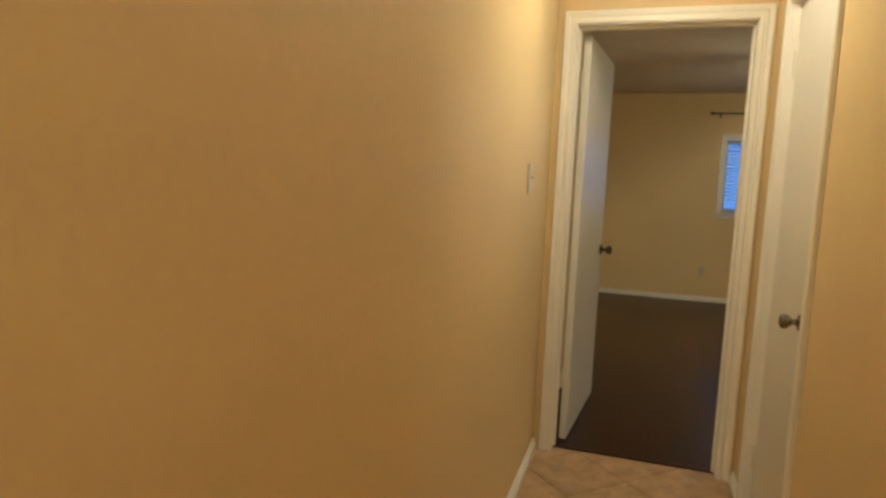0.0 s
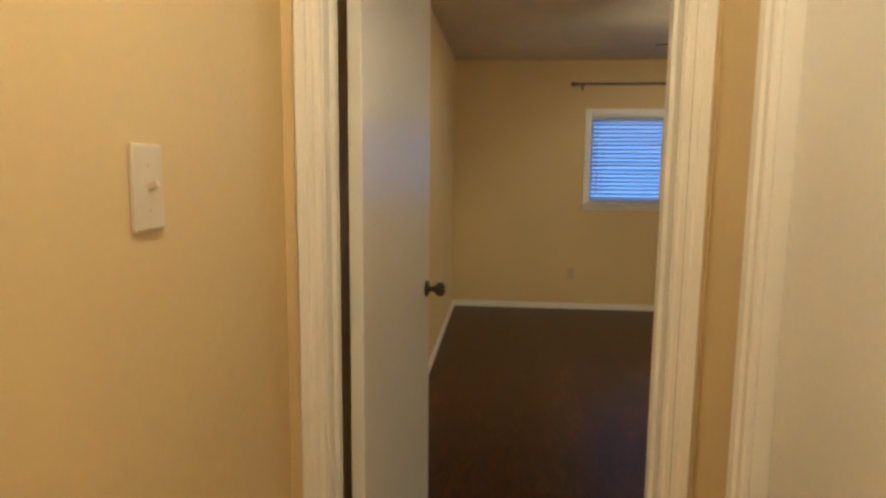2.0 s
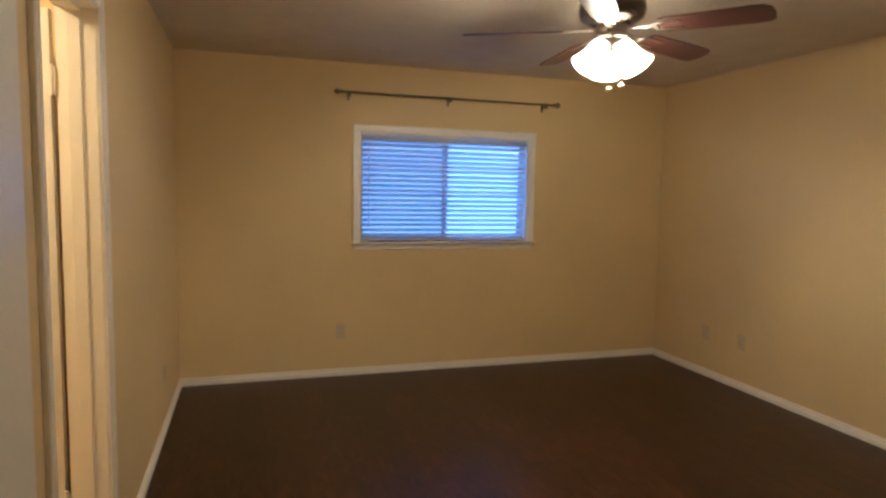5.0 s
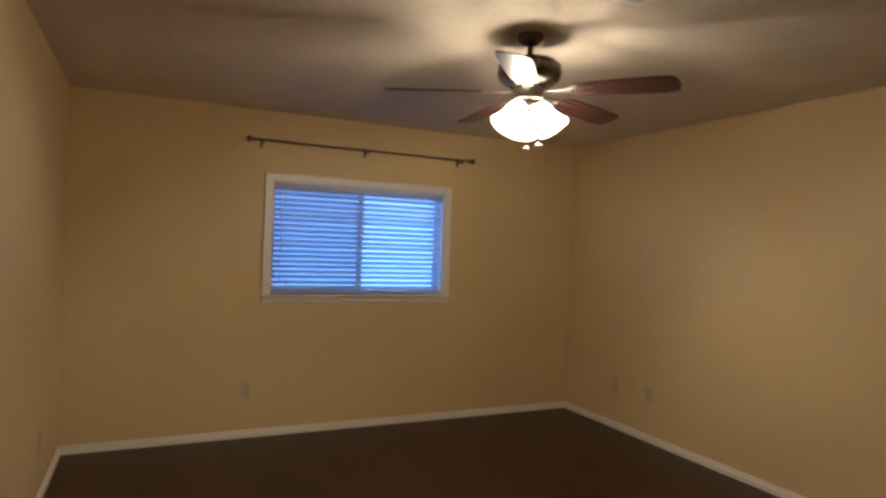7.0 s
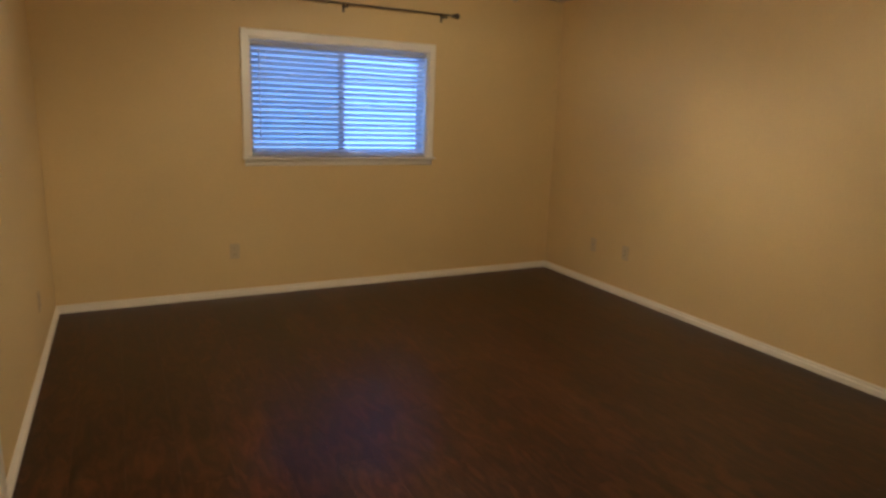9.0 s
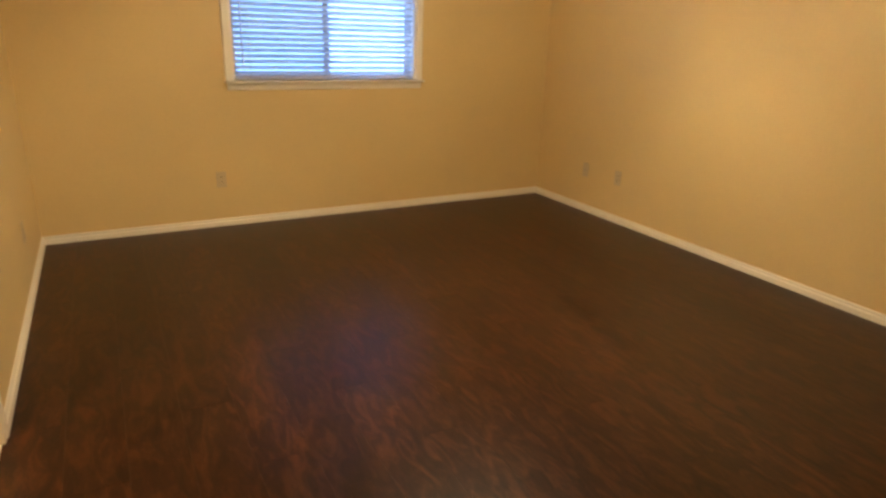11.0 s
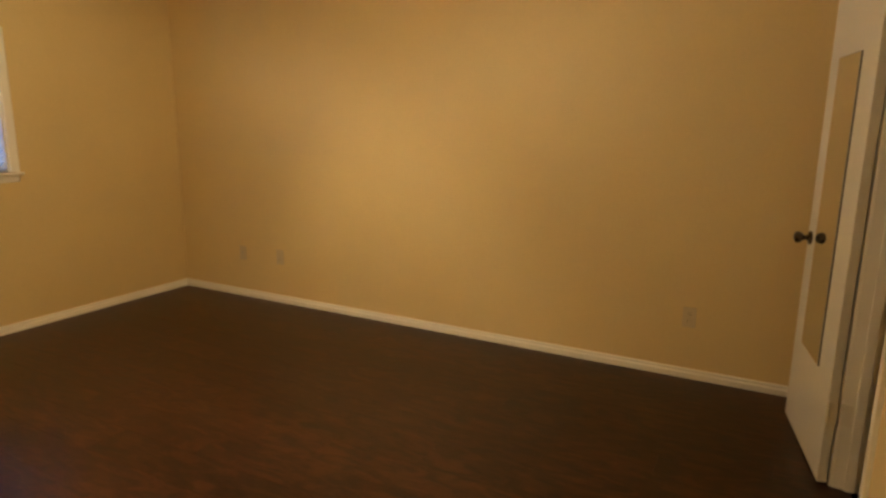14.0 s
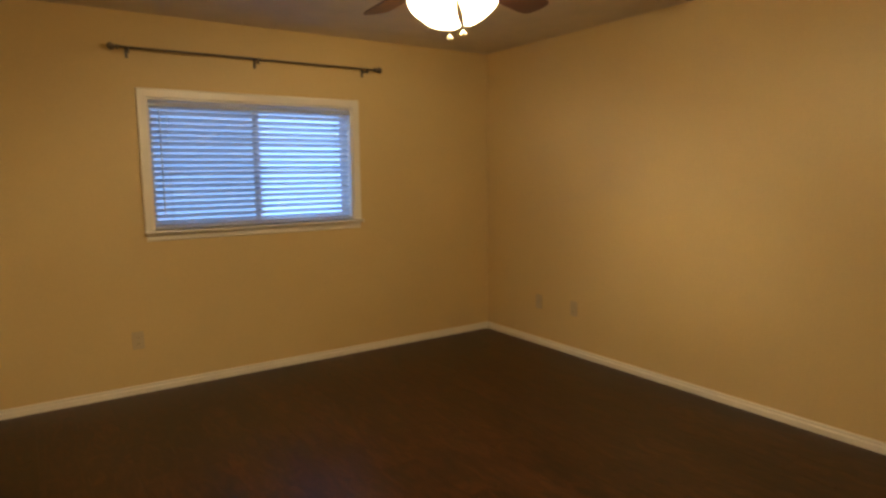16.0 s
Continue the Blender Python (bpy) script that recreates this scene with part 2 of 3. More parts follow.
def structure(name, bm, mat, label="", category=""):
    return tagged(mesh_object(name, bm, mat), label, category, kind="structure")


def part(name, bm, mat, parent, label=""):
    ob = mesh_object(name, bm, mat)
    ob.parent = parent
    return tagged(ob, label)


def thing(name, m, label, category, group="", kind=""):
    ob = new(name)
    ob.empty_display_size = 0.05
    ob.matrix_world = m
    return tagged(ob, label, category, group, kind)


def shared_part(name, mesh, parent, location):
    ob = new(name, mesh)
    ob.parent = parent
    ob.location = location
    return ob


# ---- the large structure ----
structure("wall_window", holed_wall("x", LX - WT, RX + WT, WY, WY + 0.14, 0, CH, [(WX0, WX1, WZ0, WZ1)]), WALL, "cream painted bedroom wall around the window", "wall")
structure("wall_right", box(RX, RX + WT, -0.9, WY, 0, CH), WALL, "plain cream painted bedroom wall", "wall")
structure("wall_left", holed_wall("y", WT, WY, LX - WT, LX, 0, CH, [(BY0 - 0.02, BY1 + 0.02, 0, 2.045)]), WALL, "cream painted bedroom wall with a bathroom doorway", "wall")
structure("wall_near", holed_wall("x", LX - WT, RX, 0, WT, 0, CH, [(0.008, 0.81, 0, 2.07), (CX0 - 0.02, CX1 + 0.02, 0, 2.06)]), WALL, "cream painted wall between hall and bedroom", "wall")
structure("wall_hall_left", box(LX - WT, LX, HY, 0, 0, CH), WALL, "cream painted hall wall", "wall")
structure("wall_hall_right", holed_wall("y", HY, 0, HX, HX + WT, 0, CH, [(-0.943, -0.282, 0, 2.05)]), WALL, "cream painted hall wall with a cupboard door", "wall")
structure("wall_hall_end", box(LX - WT, HX + WT, HY - WT, HY, 0, CH), WALL, "cream painted wall at the end of the hall", "wall")
structure("ceiling", box(LX - WT, RX + WT, 0, WY + 0.14, CH, CH + 0.1), CEILING, "cream textured bedroom ceiling", "ceiling")
structure("ceiling_hall", box(LX - WT, HX + WT, HY - WT, 0, CH, CH + 0.1), CEILING, "cream textured hall ceiling", "ceiling")
# cupboard behind the hall door, closet behind the mirror door, bathroom beside the bedroom
structure("wall_cupboard", holed_wall("x", HX + WT, 2.28, -1.3, -1.24, 0, CH, []), WALL, "plain cupboard wall", "wall")
structure("wall_closet_back", box(2.34, RX, -0.9, -0.8, 0, CH), WALL, "plain closet back wall", "wall")
structure("wall_closet_side", box(2.28, 2.34, -1.24, 0, 0, CH), WALL, "plain closet side wall", "wall")
structure("ceiling_closet", box(HX + WT, RX + WT, -1.3, 0, CH, CH + 0.1), CEILING, "plain closet ceiling", "ceiling")
structure("floor_closet", box(HX + WT, RX + WT, -1.3, 0, -0.12, -0.004), SUBFLOOR, "dark closet floor", "floor")
BX0, BN, BS = -1.9, 2.72, 0.9
structure("wall_bath_north", box(BX0, LX - WT, BN, BN + 0.1, 0, CH), WALL, "cream painted bathroom wall", "wall")
structure("wall_bath_south", box(BX0, LX - WT, BS - 0.1, BS, 0, CH), WALL, "cream painted bathroom wall", "wall")
structure("wall_bath_west", box(BX0 - 0.1, BX0, BS - 0.1, BN + 0.1, 0, CH), WALL, "cream painted bathroom wall", "wall")
structure("ceiling_bath", box(BX0 - 0.1, LX - WT, BS - 0.1, BN + 0.1, CH, CH + 0.1), CEILING, "plain bathroom ceiling", "ceiling")
structure("floor_bath", box(BX0 - 0.1, LX - WT, BS - 0.1, BN + 0.1, -0.12, 0), TILE, "tan tiled bathroom floor", "floor")
# outdoors
ground = bmesh.new()
for q in (((-400, WY + 0.14), (400, WY + 0.14), (400, 800), (-400, 800)),):
    ground.faces.new([ground.verts.new((x, y, -2.9)) for x, y in q])
# added upright sheet that glows blue, standing in for evening light behind the blind
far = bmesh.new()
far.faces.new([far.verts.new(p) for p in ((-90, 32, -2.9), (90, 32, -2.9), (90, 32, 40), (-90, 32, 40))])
DUSK_GLOW = material("glowing_dusk_blue", (0.30, 0.40, 0.60), 1.0, vary=0.1, scale=0.05, grain=0.4, emission=(0.18, 0.42, 1.0), glow=1.65)
structure("backdrop", far, DUSK_GLOW, "glowing blue sheet standing in for the evening sky beyond the window", "backdrop")
structure("ground", ground, SOIL, "pale bare yard ground outside the window", "ground")

# ---- trim ----
CASE = [(0, 0), (0, 0.009), (0.005, 0.013), (0.016, 0.013), (0.019, 0.010), (0.030, 0.010), (0.034, 0.016), (0.053, 0.018), (0.058, 0.014), (0.058, 0)]
BASE = [(0, 0), (0, 0.017), (0.030, 0.017), (0.033, 0.014), (0.035, 0.006), (0.041, 0.005), (0.043, 0.010), (0.049, 0.011), (0.053, 0.007), (0.055, 0.002), (0.055, 0)]
X, Y, Z = (1, 0, 0), (0, 1, 0), (0, 0, 1)
NX, NY, NZ = (-1, 0, 0), (0, -1, 0), (0, 0, -1)
W66 = 0.058


def baseboard(start, along, out, length):
    structure("baseboard", moulding(BASE, start, along, Z, out, length), TRIM, "white painted baseboard with a beaded top", "baseboard")


def casing(axis, a0, a1, top, plane, sign):
    """Door casing round an opening on one face of a wall: two uprights and a head with mitred corners."""
    u = Vector(X if axis == "x" else Y)
    out = Vector(Y if axis == "x" else X) * sign
    p = Vector((0, plane, 0)) if axis == "x" else Vector((plane, 0, 0))
    for a, d in ((a0, -1), (a1, 1)):
        structure("trim", moulding(CASE, p + u * a, Z, u * d, out, top, (0, 1)), TRIM, "white fluted door casing", "door casing")
    structure("trim", moulding(CASE, p + u * a0 + Vector((0, 0, top)), u, Z, out, a1 - a0, (-1, 1)), TRIM, "white fluted door casing", "door casing")


def jambs(axis, a0, a1, top, t0, t1, stop_at):
    """Lining boards of a doorway with their stops; a0..a1 is the clear width."""
    for name, (b0, b1, z0, z1) in (("upright", (a0 - 0.018, a0, 0, top)), ("upright", (a1, a1 + 0.018, 0, top)), ("head", (a0 - 0.018, a1 + 0.018, top, top + 0.018))):
        bm = box(b0, b1, t0 - 0.001, t1 + 0.001, z0, z1) if axis == "x" else box(t0 - 0.001, t1 + 0.001, b0, b1, z0, z1)
        structure("door_jamb", bm, TRIM, "white painted door lining board", "door frame")
    for b0, b1, z0, z1 in ((a0, a0 + 0.011, 0, top - 0.011), (a1 - 0.011, a1, 0, top - 0.011), (a0, a1, top - 0.011, top)):
        s0, s1 = stop_at
        bm = box(b0, b1, s0, s1, z0, z1, 0.002) if axis == "x" else box(s0, s1, b0, b1, z0, z1, 0.002)
        structure("door_stop", bm, TRIM, "white painted door stop strip", "door frame")


# bedroom doorway
jambs("x", 0.033, 0.786, 2.046, 0, WT, (0.045, 0.08))
casing("x", 0.029, 0.79, 2.05, 0.0, -1)
casing("x", 0.029, 0.79, 2.05, WT, 1)
# closet doorway
jambs("x", CX0, CX1, 2.03, 0, WT, (0.045, 0.08))
casing("x", CX0 - 0.006, CX1 + 0.006, 2.036, WT, 1)
# hall cupboard doorway
jambs("y", -0.925, -0.30, 2.03, HX, HX + WT, (HX + 0.068, HX + 0.1))
casing("y", -0.931, -0.294, 2.036, HX, -1)
# bathroom doorway
jambs("y", BY0, BY1, 2.025, LX - WT, LX, (LX - 0.085, LX - 0.045))
casing("y", BY0 - 0.004, BY1 + 0.004, 2.03, LX, 1)

# baseboards: hall, then the bedroom
baseboard((LX, HY, 0), Y, X, -HY - 0.012)
baseboard((HX, HY, 0), Y, NX, -HY - 0.931 - W66)
baseboard((HX, -0.294 + W66, 0), Y, NX, 0.294 - W66 - 0.019)
baseboard((LX, WT, 0), Y, X, BY0 - 0.004 - W66 - WT)
baseboard((LX, BY1 + 0.004 + W66, 0), Y, X, WY - BY1 - 0.004 - W66)
baseboard((LX, WY, 0), X, NY, RX - LX)
baseboard((RX, WT, 0), Y, NX, WY - WT - 0.017)
baseboard((0.79 + W66, WT, 0), X, Y, CX0 - 0.006 - W66 - 0.79 - W66)
baseboard((CX1 + 0.006 + W66, WT, 0), X, Y, RX - CX1 - 0.006 - W66 - 0.017)


# ---- doors ----
def knob_set(parent, x, z, y_face, sign, metal, label, size=1.0):
    """A round door knob on its rosette, turned round the leaf's normal (local y)."""
    prof = [(0.0295, 0.0), (0.031, 0.004), (0.027, 0.010), (0.013, 0.013), (0.0105, 0.020), (0.0105, 0.030), (0.017, 0.036), (0.0245, 0.045), (0.0265, 0.054), (0.0245, 0.063), (0.016, 0.069), (0.002, 0.071)]
    ob = part("door_handle", lathe([(r, h * sign) for r, h in prof], 28, "y"), metal, parent, label)
    ob.location = (x, y_face, z)
    ob.scale = (size, size, size)
    return ob


def hinge_part(parent, x, y, z, plate=0.03):
    bm = lathe([(0.006, -0.05), (0.0068, -0.044), (0.0068, 0.044), (0.006, 0.05)], 12)
    add_box(bm, -plate, 0.0, -0.0015, 0.0015, -0.045, 0.045)
    add_box(bm, 0.0, 0.0015, -plate, 0.0, -0.045, 0.045)
    ob = part("hinge", bm, HINGE, parent, "painted steel butt hinge")
    ob.location = (x, y, z)
    return ob


def door_leaf(name, m, width, height, label, metal, knob_label, knob_z=0.91, faces=(-1, 1), backset=0.060, knob_size=1.0):
    """A flush door leaf: hinge edge at local x = 0, thickness in local y from -0.035 to 0, hung 12 mm off the floor."""
    d = thing(name, m, label, "door", kind="structure")
    part("leaf", box(0, width, -0.035, 0, 0.012, height, 0.0025), DOOR, d)
    for f in faces:
        knob_set(d, width - backset, knob_z, 0.0 if f > 0 else -0.035, f, metal, knob_label, knob_size)
    part("latch_plate", box(width - 0.001, width + 0.0012, -0.0295, -0.0055, knob_z - 0.028, knob_z + 0.028), metal, d, "metal latch plate")
    return d


# bedroom door, standing open into the room
leaf_yaw = math.degrees(math.atan2(0.80, 0.070))
d1 = door_leaf("door_1", pose(0.052, 0.134, 0, 0, 0, leaf_yaw), 0.80, 2.03, "flush off-white bedroom door standing open into the room", BRONZE, "dark bronze door knob", 0.93)
for hz in (0.335, 1.82):
    hinge_part(d1, -0.008, -0.002, hz, 0.012)
# hall cupboard door, closed
d2 = door_leaf("door_2", pose(HX + 0.062, -0.304, 0, 0, 0, -91.8), 0.616, 2.025, "flush off-white cupboard door, barely ajar", BRASS, "aged brass door knob", 0.926, faces=(-1,), backset=0.062, knob_size=0.88)
part("strike_lip", box(0.606, 0.617, -0.0372, -0.0345, 0.870, 0.930, 0.001), BRASS, d2, "aged brass strike lip")
for hz in (0.25, 1.81):
    hinge_part(d2, 0.0, -0.039, hz, 0.01)
# closet door with a long mirror, swung back toward the corner
closet_yaw = 9.6
d3 = door_leaf("door_3", pose(CX1 - 0.004, WT + 0.052, 0, 0, 0, closet_yaw), 0.635, 2.02, "flush off-white closet door swung open, with a long mirror", BRONZE, "dark bronze door knob", 0.895)
mirror = part("mirror", box(0.185, 0.475, 0.004, 0.0065, 0.43, 1.668), MIRROR, d3, "tall narrow frameless mirror")
part("mirror_edge", box(0.179, 0.478, 0.0005, 0.004, 0.427, 1.671), MIRROR_EDGE, mirror, "dark mirror backing edge")
# bathroom door, swung fully into the bathroom
d4 = door_leaf("door_4", pose(LX - WT - 0.018, BY1 - 0.003, 0, 0, 0, 176), 0.62, 2.015, "flush off-white bathroom door swung open into the bathroom", BRONZE, "dark bronze door knob")
for hz in (0.31, 1.78):
    hinge_part(d4, -0.004, 0.004, hz, 0.012)
for hz in (0.31, 1.80):
    bm = lathe([(0.006, -0.045), (0.0068, -0.04), (0.0068, 0.04), (0.006, 0.045)], 12)
    add_box(bm, -0.0015, 0.0, -0.034, 0.0, -0.044, 0.044)
    ob = part("hinge", bm, HINGE, d3, "painted steel butt hinge")
    ob.location = (-0.001, -0.004, hz)
for hz in (0.31, 1.80):
    structure("hinge_plate", box(CX1 - 0.0022, CX1 + 0.0001, WT - 0.032, WT + 0.004, hz - 0.044, hz + 0.044), HINGE, "painted steel hinge plate on the closet jamb", "hinge")
for hz in (0.335, 1.82):
    structure("hinge_plate", box(0.0329, 0.0355, WT - 0.030, WT + 0.004, hz - 0.044, hz + 0.044), HINGE, "painted steel hinge plate on the bedroom jamb", "hinge")

# ---- window ----
win = thing("window_1", pose(0, 0, 0), "white sliding window with closed-in blinds behind white casing", "window", kind="structure")
CW = 0.056
flat = [(0, 0), (0, 0.012), (0.006, 0.016), (CW - 0.008, 0.018), (CW, 0.012), (CW, 0)]
part("casing", moulding(flat, (WX0, WY, WZ0), Z, NX, NY, WZ1 - WZ0, (0, 1)), TRIM, win, "white flat window casing")
part("casing", moulding(flat, (WX1, WY, WZ0), Z, X, NY, WZ1 - WZ0, (0, 1)), TRIM, win, "white flat window casing")
part("casing", moulding(flat, (WX0, WY, WZ1), X, Z, NY, WX1 - WX0, (-1, 1)), TRIM, win, "white flat window casing")
part("window_sill", box(WX0 - CW - 0.004, WX1 + CW + 0.001, WY - 0.062, WY + 0.09, WZ0 - 0.016, WZ0, 0.004), TRIM, win, "white projecting window stool")
part("apron", moulding([(0, 0), (0, 0.008), (0.012, 0.014), (0.045, 0.014), (0.05, 0.008), (0.05, 0)], (WX0 - CW + 0.01, WY, WZ0 - 0.016), X, NZ, NY, WX1 - WX0 + 2 * CW - 0.02), TRIM, win, "white apron board under the stool")
for x0, x1, z0, z1 in ((WX0, WX0 + 0.012, WZ0, WZ1 - 0.012), (WX1 - 0.012, WX1, WZ0, WZ1 - 0.012), (WX0, WX1, WZ1 - 0.012, WZ1)):
    part("reveal_board", box(x0, x1, WY, WY + 0.09, z0, z1), TRIM, win)
GY = WY + 0.095
MX = (WX0 + WX1) / 2 + 0.012
for x0, x1, z0, z1 in ((WX0, WX1, WZ0, WZ0 + 0.02), (WX0, WX1, WZ1 - 0.02, WZ1), (WX0, WX0 + 0.02, WZ0 + 0.02, WZ1 - 0.02), (WX1 - 0.02, WX1, WZ0 + 0.02, WZ1 - 0.02)):
    part("window_frame", box(x0, x1, GY - 0.004, GY + 0.04, z0, z1, 0.003), VINYL, win)
for x0, x1, y in ((WX0 + 0.02, MX + 0.02, GY), (MX - 0.02, WX1 - 0.02, GY + 0.02)):
    sash = part("sash", box(x0, x0 + 0.024, y, y + 0.016, WZ0 + 0.02, WZ1 - 0.02, 0.002), VINYL, win, "white sliding sash")
    part("stile", box(x1 - 0.024, x1, y, y + 0.016, WZ0 + 0.02, WZ1 - 0.02, 0.002), VINYL, sash)
    part("rail", box(x0 + 0.024, x1 - 0.024, y, y + 0.016, WZ0 + 0.02, WZ0 + 0.045, 0.002), VINYL, sash)
    part("rail", box(x0 + 0.024, x1 - 0.024, y, y + 0.016, WZ1 - 0.045, WZ1 - 0.02, 0.002), VINYL, sash)
    pane = part("pane", box(x0 + 0.024, x1 - 0.024, y + 0.006, y + 0.010, WZ0 + 0.045, WZ1 - 0.045), PANE, sash, "clear window glass")
    pane.visible_shadow = False
# insect screen over one half: a thin see-through sheet
part("insect_screen", box(WX0 + 0.02, MX, GY + 0.044, GY + 0.0448, WZ0 + 0.025, WZ1 - 0.025), SCREEN, win, "dark fine insect screen over the sliding half")

# blind hung inside the window opening
blind = thing("window_blind", pose(0, WY + 0.033, WZ0), "white horizontal slat blind lowered, slats half open", "blind")
BX_0, BX_1 = WX0 + 0.014, WX1 - 0.014
BH = WZ1 - 0.022 - WZ0
part("headrail", box(BX_0, BX_1, -0.026, 0.026, BH - 0.030, BH - 0.001, 0.003), SLAT, blind, "white blind headrail")
part("bottom_rail", box(BX_0, BX_1, -0.024, 0.024, 0.006, 0.024, 0.005), SLAT, blind, "white blind bottom rail")
slat_bm = bmesh.new()
rows = []
for k in range(7):
    f = k / 6 - 0.5
    y, z = 0.05 * f, 0.004 * (0.25 - f * f) * 4
    a = radians(-31)
    yy, zz = y * math.cos(a) - z * math.sin(a), y * math.sin(a) + z * math.cos(a)
    rows.append([slat_bm.verts.new((x, yy, zz + o)) for x in (BX_0 + 0.003, BX_1 - 0.003) for o in (0.0, 0.0026)])
for a, b in zip(rows, rows[1:]):
    slat_bm.faces.new((a[0], a[2], b[2], b[0]))
    slat_bm.faces.new((a[1], b[1], b[3], a[3]))
    slat_bm.faces.new((a[0], b[0], b[1], a[1]))
    slat_bm.faces.new((a[2], a[3], b[3], b[2]))
slat_bm.faces.new(rows[0][:2] + rows[0][:1:-1])
slat_bm.faces.new(rows[-1][:2] + rows[-1][:1:-1])
SLATS = 20
pitch = (BH - 0.038 - 0.045) / (SLATS - 1)
first = part("slat", slat_bm, SLAT, blind)
first.location = (0, 0, 0.048)
for k in range(1, SLATS):
    ob = shared_part("slat", first.data, blind, (0, 0, 0.048 + k * pitch))
    ob.rotation_euler = (radians(random.uniform(-0.7, 0.7)), radians(random.uniform(-0.08, 0.08)), 0)
for x in (BX_0 + 0.11, (BX_0 + BX_1) / 2 - 0.03, BX_1 - 0.11):
    for y in (-0.022, 0.022):
        part("ladder_cord", lathe([(0.0012, 0.02), (0.0012, BH - 0.04)], 6), CORD, blind).location = (x, y, 0)
wand = part("tilt_wand", lathe([(0.004, 0.10), (0.0045, 0.11), (0.004, 0.30), (0.004, BH - 0.06), (0.002, BH - 0.045)], 8), CORD, blind, "grey tilt wand")
wand.location = (BX_0 + 0.06, -0.031, 0)

# curtain rod above the window
RZ, RY = 2.16, WY - 0.085
rod = thing("curtain_rod", pose(0, RY, RZ), "dark pewter curtain rod on three brackets, without curtains", "curtain rod")
part("rod", lathe([(0.0065, 1.10), (0.0065, 2.81)], 16, "x"), ROD, rod)
part("inner_rod", lathe([(0.0082, 1.10), (0.0082, 1.96)], 16, "x"), ROD, rod)
fin = [(0.008, 0.0), (0.015, 0.004), (0.015, 0.012), (0.009, 0.017), (0.012, 0.024), (0.021, 0.036), (0.022, 0.046), (0.016, 0.058), (0.004, 0.066)]
part("finial", lathe([(r, 1.10 - h) for r, h in fin], 20, "x"), ROD, rod, "turned pewter finial")
part("finial", lathe([(r, 2.81 + h) for r, h in fin], 20, "x"), ROD, rod, "turned pewter finial")
for x in (1.15, 1.936, 2.75):
    bm = box(x - 0.009, x + 0.009, 0.079, 0.085, -0.05, 0.02, 0.002)
    add_box(bm, x - 0.005, x + 0.005, -0.004, 0.081, -0.022, -0.012, 0.002)
    add_box(bm, x - 0.006, x + 0.006, -0.014, -0.009, -0.034, 0.006, 0.002)
    part("bracket", bm, ROD, rod, "pewter wall bracket")


# ---- wall plates ----
def outlet(m, label):
    """A duplex receptacle; the plate lies in local xz and faces local -y."""
    o = thing("outlet", m, label, "outlet", "wall outlets")
    part("cover_plate", box(-0.035, 0.035, -0.006, 0, -0.0575, 0.0575, 0.003), OUTLET, o)
    for dz in (-0.02, 0.02):
        r = part("receptacle", lathe([(0.0165, -0.0055), (0.0165, -0.0078), (0.0155, -0.0085)], 20, "y"), OUTLET, o)
        r.location = (0, 0, dz)
        bm = box(-0.0075, -0.0050, -0.0092, -0.0082, -0.004, 0.005)
        add_box(bm, 0.0050, 0.0075, -0.0092, -0.0082, -0.003, 0.005)
        part("slots", bm, SLOT, r, "dark contact slots")
    part("screw", lathe([(0.003, -0.0055), (0.003, -0.0072), (0.002, -0.0078)], 10, "y"), NICKEL, o)
    return o


def jack_plate(m, label):
    o = thing("cable_plate", m, label, "wall plate", "wall outlets")
    part("cover_plate", box(-0.035, 0.035, -0.006, 0, -0.0575, 0.0575, 0.003), OUTLET, o)
    part("socket", lathe([(0.006, -0.005), (0.006, -0.010), (0.0045, -0.014)], 14, "y"), NICKEL, o, "metal cable socket")
    for dz in (-0.042, 0.042):
        part("screw", lathe([(0.003, -0.0055), (0.003, -0.0072), (0.002, -0.0078)], 10, "y"), NICKEL, o).location = (0, 0, dz)
    return o


outlet(pose(1.10, WY, 0.348), "tan duplex outlet on the cream window wall")
jack_plate(pose(RX, 4.112, 0.35, 0, 0, -90), "tan cable plate near the room corner")
outlet(pose(RX, 3.728, 0.357, 0, 0, -90), "tan duplex outlet beside the cable plate")
outlet(pose(RX, 0.777, 0.35, 0, 0, -90), "tan duplex outlet near the closet door")
outlet(pose(LX, 3.95, 0.33, 0, 0, 90), "tan duplex outlet on the bathroom-side wall")

switch = thing("light_switch", pose(LX, -0.548, 1.338, 0, 0, 90), "almond toggle light switch beside the bedroom door", "light switch")
part("cover_plate", box(-0.036, 0.036, -0.008, 0, -0.059, 0.059, 0.004), PLATE, switch)
tg = part("toggle", box(-0.0045, 0.0045, -0.016, 0, -0.005, 0.006, 0.0015), TOGGLE, switch, "ivory toggle lever")
tg.location = (0, -0.006, 0)
tg.rotation_euler = (radians(-22), 0, 0)
part("toggle_slot", box(-0.0062, 0.0062, -0.0076, -0.0068, -0.0125, 0.0125), SLOT, switch, "dark toggle slot")
for dz in (-0.03, 0.03):
    part("screw", lathe([(0.003, -0.0065), (0.003, -0.008), (0.002, -0.0086)], 10, "y"), TOGGLE, switch).location = (0, 0, dz)

